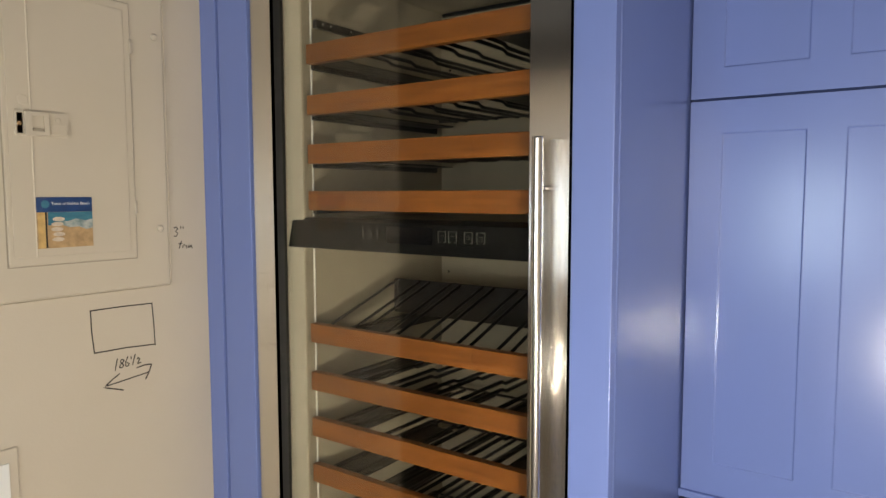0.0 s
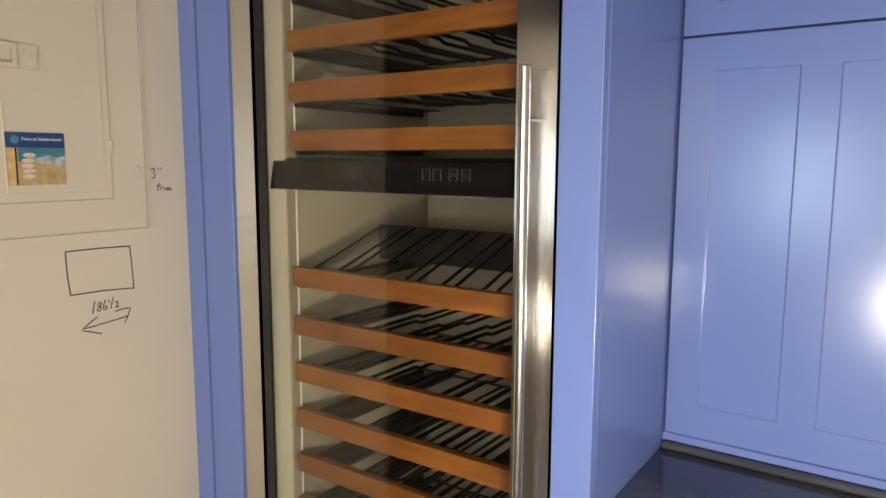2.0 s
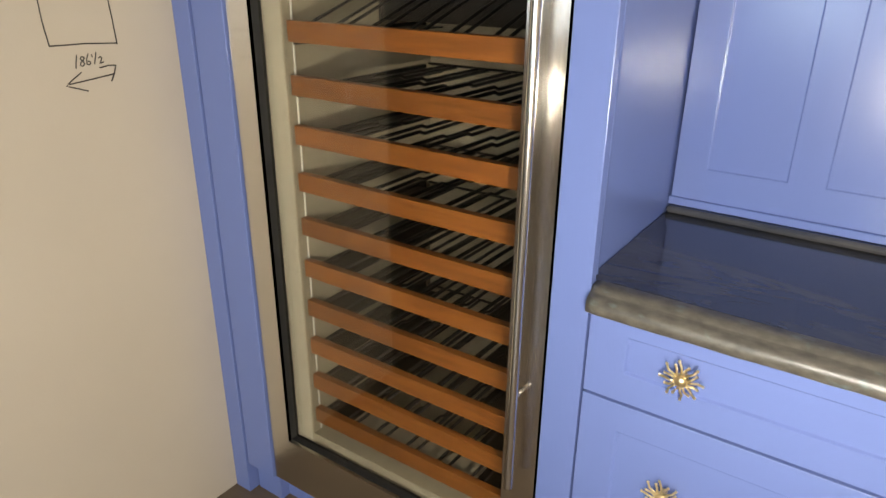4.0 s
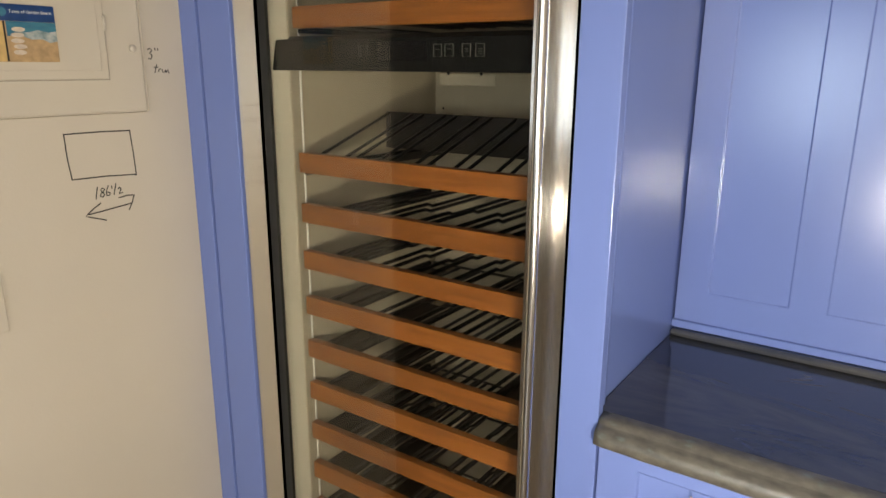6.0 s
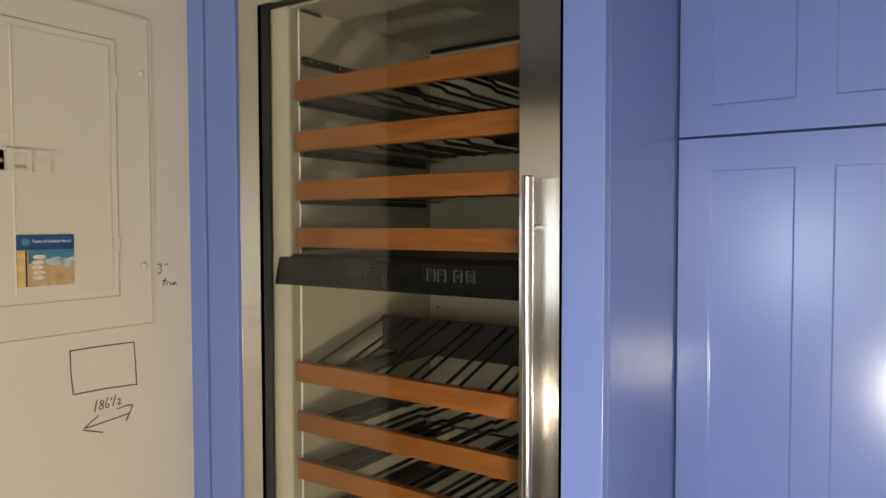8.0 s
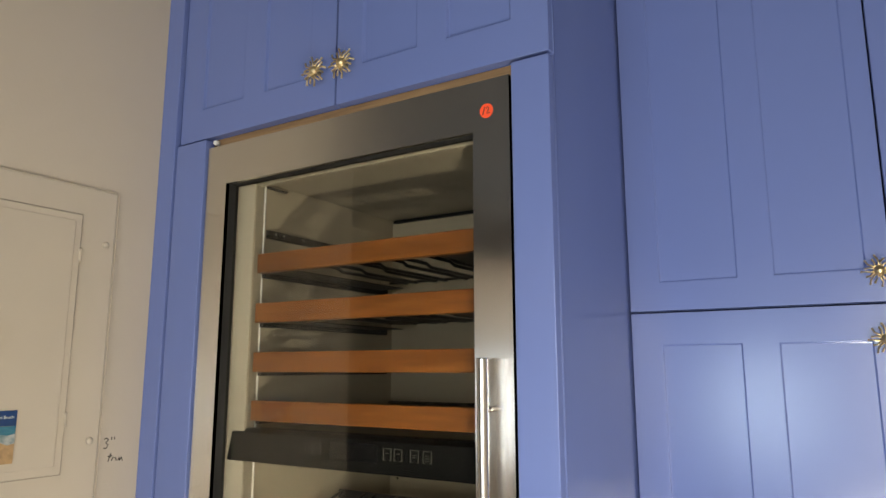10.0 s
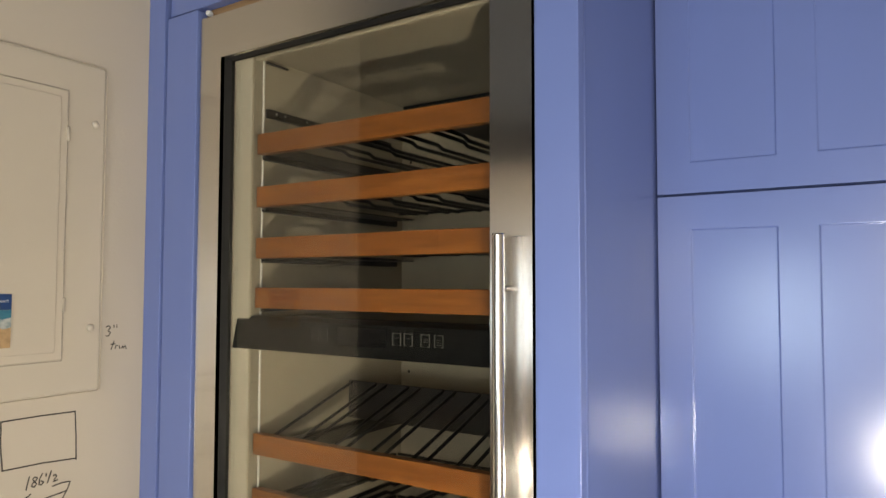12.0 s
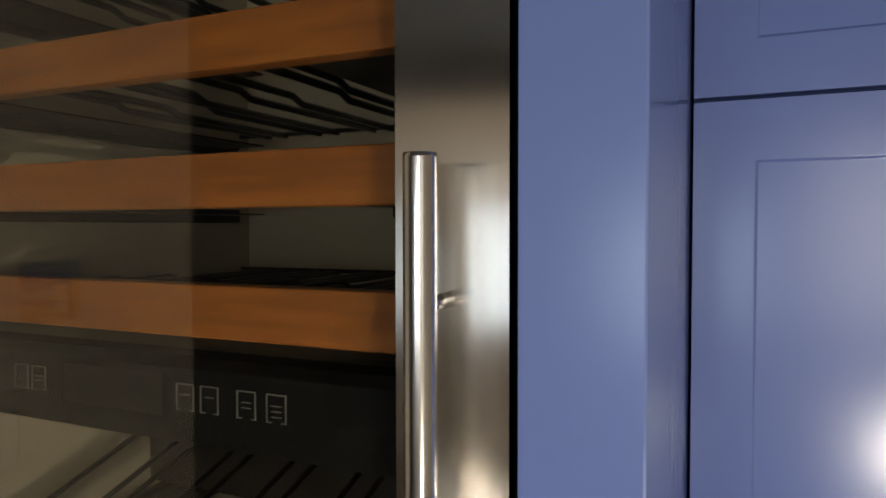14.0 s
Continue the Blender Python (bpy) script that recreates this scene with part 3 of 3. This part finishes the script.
wood_me = mesh_of("wooden_front", box_bm(-0.274, 0.274, 0.0, 0.019, -0.0415, 0.0, 0.0016), WOOD)


def wire_mesh(kink):
    """A wire from front to back that steps down where a bottle lies."""
    k = kink
    return mesh_of("wire", tube_bm([(0, 0.019, -0.016), (0, 0.17 + k, -0.0165), (0.001, 0.186 + k, -0.0235), (0.001, 0.45, -0.0235)], 0.0042, 6), WIRE, True)


wires = (wire_mesh(0.0), wire_mesh(0.05))
tilted = mesh_of("wire", tube_bm([(0, 0.019, -0.020), (0, 0.288, 0.068)], 0.0035, 6), WIRE, True)
rail_me = {s: mesh_of("slide_rail", box_bm(*sorted((0, s * 0.012)), 0.0215, 0.475, -0.050, -0.029, 0.002), BLACK) for s in (1, -1)}
cross_me = mesh_of("cross_bar", tube_bm([(-0.244, 0, 0), (0.244, 0, 0)], 0.0035, 6), WIRE, True)
tray_me = {s: mesh_of("side_plate", box_bm(*sorted((s * 0.012, s * 0.088)), 0.021, 0.44, -0.0385, -0.0365, 0.0), BLACK) for s in (1, -1)}


CX = (SX0 + SX1) / 2
base_off = cooler.location
for i, zt in enumerate(TOPS):
    sh = new("shelf", wood_me)
    sh.parent = cooler
    sh.location = Vector((CX, SY0, zt)) - base_off
    tagged(sh, "cherry wood fronted pull-out bottle shelf")

    def sub(name, me, x, y, z):
        ob = new(name, me)
        ob.parent = sh
        ob.location = (x, y, z)

    for s, xx in ((1, SX0 - 0.0085 - CX), (-1, SX1 - 0.0105 - CX + 0.0005)):
        sub("slide_rail", rail_me[s], xx, 0, 0)
        sub("side_plate", tray_me[s], xx, 0, 0)
    for yy, zz in ((0.030, -0.021), (0.446, -0.021)):
        sub("cross_bar", cross_me, 0, yy, zz)
    for p in range(5):
        xc = -0.176 + 0.0915 * p
        for q, dx in enumerate((-0.015, 0.015)):
            sub("wire", tilted if i == 4 else wires[(p + q) % 2], xc + dx, 0, 0)
    if i == 4:
        for xx in (-0.262, 0.262):
            sub("side_bar", tilted, xx, 0, 0)

part("back_stop", box_bm(IX0 + 0.012, IX1 - 0.012, 0.335, 0.343, 1.272, 1.358, 0.001), DARKBOARD, cooler, "dark brown board at the back of a shelf")
top_rail = part("slide_rail", box_bm(IX0 + 0.0005, IX0 + 0.010, 0.078, 0.50, 1.930, 1.9485, 0.002), BLACK, cooler, "black slide rail with pale screws")
for yy in (0.10, 0.125, 0.19, 0.30):
    part("screw", disc_bm((IX0 + 0.0102, yy, 1.941), 0.0022, 0.001, "x", 10), WHITE, top_rail)

# door
def frame_bm(x0, x1, z0, z1, a0, a1, c0, c1, y0, y1, bevel):
    bm = bmesh.new()
    o = [(x0, z0), (x1, z0), (x1, z1), (x0, z1)]
    q = [(a0, c0), (a1, c0), (a1, c1), (a0, c1)]
    vs = {}
    for n, ring in (("o", o), ("q", q)):
        for y in (y0, y1):
            vs[n, y] = [bm.verts.new((x, y, z)) for x, z in ring]
    for k in range(4):
        j = (k + 1) % 4
        bm.faces.new((vs["o", y0][k], vs["o", y0][j], vs["q", y0][j], vs["q", y0][k]))
        bm.faces.new((vs["o", y1][k], vs["o", y1][j], vs["q", y1][j], vs["q", y1][k]))
        bm.faces.new((vs["o", y0][k], vs["o", y0][j], vs["o", y1][j], vs["o", y1][k]))
        bm.faces.new((vs["q", y0][k], vs["q", y0][j], vs["q", y1][j], vs["q", y1][k]))
    if bevel:
        sharp = [e for e in bm.edges if e.calc_face_angle(0) > 0.5]
        bmesh.ops.bevel(bm, geom=sharp, offset=bevel, segments=2, profile=0.5, affect="EDGES")
    return bm


door = part("door", frame_bm(0.0, DW, DZ0, DZ1, GX0, GX1, GZ0, GZ1, 0.0, 0.0095, 0.0034), STEEL, cooler, "brushed stainless steel door frame")
part("door_core", frame_bm(0.003, DW - 0.003, DZ0 + 0.003, DZ1 - 0.003, GX0 + 0.0002, GX1 - 0.0002, GZ0 + 0.0002, GZ1 - 0.0002, 0.0097, 0.0385, 0.0), GASKET, door, "black inner door frame")
pane = part("pane", box_bm(GX0 + 0.0004, GX1 - 0.0004, 0.0262, 0.0312, GZ0 + 0.0004, GZ1 - 0.0004), [GLASS, GASKET], door, "grey-tinted glass pane")
pane.visible_shadow = False
for p in pane.data.polygons:
    p.material_index = 0 if abs(p.normal.y) > 0.5 else 1
HX, HY = 0.7227, -0.036
handle = part("handle", tube_bm([(HX, HY, 0.470), (HX, HY, 0.4725), (HX, HY, 1.6575), (HX, HY, 1.660)], 0.0090, 24), POLISH, door, "polished tubular handle")
for p in handle.data.polygons:
    p.use_smooth = len(p.vertices) == 4
for zz in (1.580, 0.672):
    part("handle_post", tube_bm([(HX, HY + 0.006, zz), (HX, 0.0, zz)], 0.0045, 14), POLISH, door, smooth=True)

# round sticker with a written 12
st = thing("round_sticker", "round red-orange paper sticker with a handwritten number", "sticker", (0.7165, -0.001, 2.081))
part("paper", disc_bm((0.7165, -0.0001, 2.081), 0.0130, 0.0006, "y", 32), ORANGE, st)


def stroke(points, r, mat, parent, name="stroke"):
    return part(name, tube_bm(points, r, 5), mat, parent)


stroke([(0.7095, -0.001, 2.0745), (0.7135, -0.001, 2.0875)], 0.0008, PENCIL, st)
stroke([(0.7165, -0.001, 2.0845), (0.719, -0.001, 2.0875), (0.7215, -0.001, 2.0855), (0.720, -0.001, 2.0805), (0.7175, -0.001, 2.0755), (0.7235, -0.001, 2.0765)], 0.0008, PENCIL, st)

# ---- the cream wall ----
ep = thing("electrical_panel", "cream painted electrical panel with a latched door", "electrical panel", (XW, -0.31, 1.37))
YA, YB = -0.108, -0.522
part("cover", box_bm(XW + 0.0002, XW + 0.0075, YB, YA, 1.368, 2.031, 0.0065), PANEL, ep)
pd = part("door", box_bm(XW + 0.0080, XW + 0.0112, -0.4405, -0.1890, 1.4360, 1.9660, 0.0022), PANEL, ep)
part("door_gap", box_bm(XW + 0.0076, XW + 0.0079, -0.4425, -0.187, 1.434, 1.968), LINER_EDGE, ep)
XD = XW + 0.0114
part("door_field", box_bm(XD, XD + 0.0016, -0.432, -0.204, 1.452, 1.951, 0.0012), PANEL, pd)
part("ridge", tube_bm([(XD + 0.0012, -0.391, 1.452), (XD + 0.0012, -0.391, 1.951)], 0.0020, 8), PANEL, pd)
for zz in (1.880, 1.543):
    part("hinge", tube_bm([(XW + 0.0105, -0.1885, zz - 0.014), (XW + 0.0105, -0.1885, zz + 0.014)], 0.0034, 10), PANEL, pd, smooth=True)
lt = part("latch", frame_bm(-0.4215, -0.326, 1.6805, 1.7265, -0.4180, -0.4065, 1.6845, 1.7220, 0.0, 0.0058, 0.0006), PANEL, pd)
lt.data.transform(Matrix(((0, 1, 0, XD + 0.0010), (1, 0, 0, 0), (0, 0, 1, 0), (0, 0, 0, 1))))
part("latch_slot", box_bm(XD + 0.0011, XD + 0.0016, -0.4180, -0.4065, 1.6846, 1.7219), GASKET, lt)
part("latch_tongue", box_bm(XD + 0.0018, XD + 0.0060, -0.4175, -0.4100, 1.699, 1.7065, 0.0012), RAW, lt, "brownish latch tongue")
sl = part("latch_slide", frame_bm(-0.4055, -0.363, 1.682, 1.725, -0.3935, -0.3715, 1.689, 1.718, 0.0, 0.0050, 0.0008), PANEL, lt)
sl.data.transform(Matrix(((0, 1, 0, XD + 0.0070), (1, 0, 0, 0), (0, 0, 1, 0), (0, 0, 0, 1))))
part("latch_recess", box_bm(XD + 0.0069, XD + 0.0078, -0.3930, -0.3720, 1.6895, 1.7175, 0.0002), FLANGE, lt)
part("latch_ledge", box_bm(XD + 0.0079, XD + 0.0110, -0.3925, -0.3725, 1.6897, 1.6950, 0.0006), LINER_EDGE, lt)
part("latch_seam", box_bm(XD + 0.0069, XD + 0.0072, -0.3615, -0.3600, 1.682, 1.725), LINER_EDGE, lt)
part("latch_plate", box_bm(XD + 0.0069, XD + 0.0088, -0.3590, -0.3290, 1.6845, 1.7040, 0.0008), PANEL, lt)
part("latch_button", disc_bm((XD + 0.0069, -0.345, 1.7125), 0.0052, 0.0026, "x", 14), PANEL, lt)
part("knockout", disc_bm((XD + 0.0013, -0.4045, 1.747), 0.010, 0.0022, "x", 24), PANEL, pd)
for zz in (1.9085, 1.4960):
    for yy in (-0.1325, -0.4975):
        part("screw", disc_bm((XW + 0.0076, yy, zz), 0.0074, 0.006, "x", 18, 0.001), PANEL, ep, smooth=True)

# beach card
card = thing("beach_card", "glossy printed card with a beach and stacked pebbles", "card", (XW + 0.0090, -0.338, 1.468))
X0 = XD + 0.0030
part("sheet", box_bm(X0, X0 + 0.0008, -0.391, -0.285, 1.468, 1.566), SAND, card)
part("header", box_bm(X0 + 0.001, X0 + 0.0014, -0.391, -0.285, 1.5375, 1.566), NAVY, card, "navy header band")
part("sea", box_bm(X0 + 0.001, X0 + 0.0013, -0.3705, -0.285, 1.512, 1.5372), SEA, card, "blue-green sea")
bm = bmesh.new()
vs = [bm.verts.new((X0 + 0.0016, y, z)) for y, z in ((-0.352, 1.521), (-0.335, 1.519), (-0.318, 1.524), (-0.300, 1.520), (-0.285, 1.523),
                                                   (-0.285, 1.505), (-0.298, 1.502), (-0.312, 1.508), (-0.33, 1.507), (-0.345, 1.512))]
bm.faces.new(vs)
part("foam", bm, FOAM, card, "white surf")
part("post", box_bm(X0 + 0.001, X0 + 0.0015, -0.389, -0.376, 1.469, 1.5370), POST, card, "ochre post")
part("emblem", disc_bm((X0 + 0.0015, -0.3745, 1.5525), 0.0078, 0.0004, "x", 20), SEA, card, "pale round emblem")
cu = bpy.data.curves.new("lettering", "FONT")
cu.body, cu.size, cu.extrude, cu.align_x, cu.align_y = "Town of Golden Beach", 0.0078, 0.0001, "LEFT", "CENTER"
text_ob = bpy.data.objects.new("lettering_source", cu)
me = bpy.data.meshes.new_from_object(text_ob)
bpy.data.objects.remove(text_ob)
me.transform(Matrix(((0, 0, 1, X0 + 0.0018), (1, 0, 0, -0.3635), (0, 1, 0, 1.5535), (0, 0, 0, 1))))
me.materials.append(WHITE)
lettering = new("lettering", me)
lettering.parent = card
lettering.matrix_parent_inverse = card.matrix_world.inverted()
for k in range(5):
    bm = disc_bm((0, 0, 0), 1.0, 0.02, "x", 16)
    for v in bm.verts:
        v.co = Vector((X0 + 0.0017 + v.co.x * 0.02, -0.353 + 0.002 * math.sin(k * 2) + v.co.y * 0.0115, 1.4845 + 0.0098 * k + v.co.z * 0.0042))
    part("pebble", bm, PEBBLE, card)
part("post_shadow", box_bm(X0 + 0.001, X0 + 0.0014, -0.3755, -0.3725, 1.469, 1.5370), DARKBOARD, card)

# wall plate
pl = thing("outlet_plate", "cream painted wall plate with a white insert", "wall plate", (XW, -0.475, 0.975))
part("plate", box_bm(XW + 0.0002, XW + 0.006, -0.510, -0.4395, 0.9755, 1.0965, 0.003), PANEL, pl)
part("insert", box_bm(XW + 0.0062, XW + 0.0092, -0.4925, -0.4575, 1.002, 1.070, 0.001), WHITE, pl, "white rectangular insert")
for zz in (1.0855, 0.9865):
    part("screw", disc_bm((XW + 0.0062, -0.475, zz), 0.003, 0.001, "x", 12), PANEL, pl)

# pencilled notes
XM = XW + 0.0004
RM = 0.0014


def note(name, label, strokes, r=RM):
    pts = [p for s in strokes for p in s]
    ob = thing(name, label, "wall note", (XM, sum(p[0] for p in pts) / len(pts), sum(p[1] for p in pts) / len(pts)))
    for s in strokes:
        fine = []
        for (y0, z0), (y1, z1) in zip(s, s[1:]):
            for k in range(3):
                f = k / 3
                y, z = y0 + (y1 - y0) * f, z0 + (z1 - z0) * f
                fine.append((XM, y + 0.0006 * noise.noise((y * 60, z * 60, 0)), z + 0.0006 * noise.noise((z * 60, y * 60, 4))))
        fine.append((XM, *s[-1]))
        bm = tube_bm(fine, r, 5)
        for v in bm.verts:
            v.co.x = XM + (v.co.x - XM) * 0.4
        part("stroke", bm, PENCIL, ob)


note("drawn_rectangle", "hand-drawn pencil rectangle on the cream wall",
     [[(-0.291, 1.3335), (-0.22, 1.3335), (-0.1535, 1.3315)], [(-0.154, 1.333), (-0.151, 1.285), (-0.1495, 1.2365)], [(-0.149, 1.239), (-0.215, 1.2435), (-0.2855, 1.2445)],
      [(-0.285, 1.244), (-0.289, 1.29), (-0.290, 1.333)]])
note("drawn_arrow", "hand-drawn double-ended arrow on the cream wall",
     [[(-0.262, 1.1705), (-0.225, 1.174), (-0.18, 1.1785), (-0.166, 1.1805)], [(-0.2335, 1.1905), (-0.250, 1.181), (-0.268, 1.168), (-0.246, 1.1605), (-0.226, 1.153)],
      [(-0.195, 1.1955), (-0.176, 1.1975), (-0.160, 1.1965), (-0.1655, 1.182), (-0.175, 1.1655)]])
note("written_number", "handwritten figures 186 and a half on the cream wall",
     [[(-0.243, 1.199), (-0.237, 1.224)],
      [(-0.2225, 1.2175), (-0.2275, 1.2205), (-0.2315, 1.2165), (-0.2275, 1.2120), (-0.2235, 1.2065), (-0.2275, 1.2015), (-0.2330, 1.2040), (-0.2310, 1.2095), (-0.2260, 1.2125), (-0.2225, 1.2175)],
      [(-0.2135, 1.2245), (-0.2185, 1.214), (-0.219, 1.204), (-0.214, 1.203), (-0.211, 1.208), (-0.2165, 1.211)],
      [(-0.2065, 1.223), (-0.2065, 1.2165)], [(-0.204, 1.203), (-0.197, 1.226)],
      [(-0.194, 1.214), (-0.190, 1.217), (-0.187, 1.213), (-0.193, 1.2035), (-0.184, 1.2055)]], 0.0013)
note("written_note", "handwritten three inch trim note on the cream wall",
     [[(-0.094, 1.4945), (-0.088, 1.4975), (-0.084, 1.493), (-0.090, 1.487), (-0.084, 1.483), (-0.088, 1.476), (-0.0945, 1.477)],
      [(-0.077, 1.4985), (-0.0765, 1.4925)], [(-0.0705, 1.4985), (-0.070, 1.4925)],
      [(-0.082, 1.4475), (-0.0755, 1.4655)], [(-0.083, 1.4585), (-0.073, 1.459)],
      [(-0.073, 1.449), (-0.0715, 1.455), (-0.067, 1.4555)], [(-0.0645, 1.455), (-0.0625, 1.4475)],
      [(-0.059, 1.4475), (-0.0565, 1.454), (-0.055, 1.4475), (-0.051, 1.4545), (-0.048, 1.446)]], 0.0012)
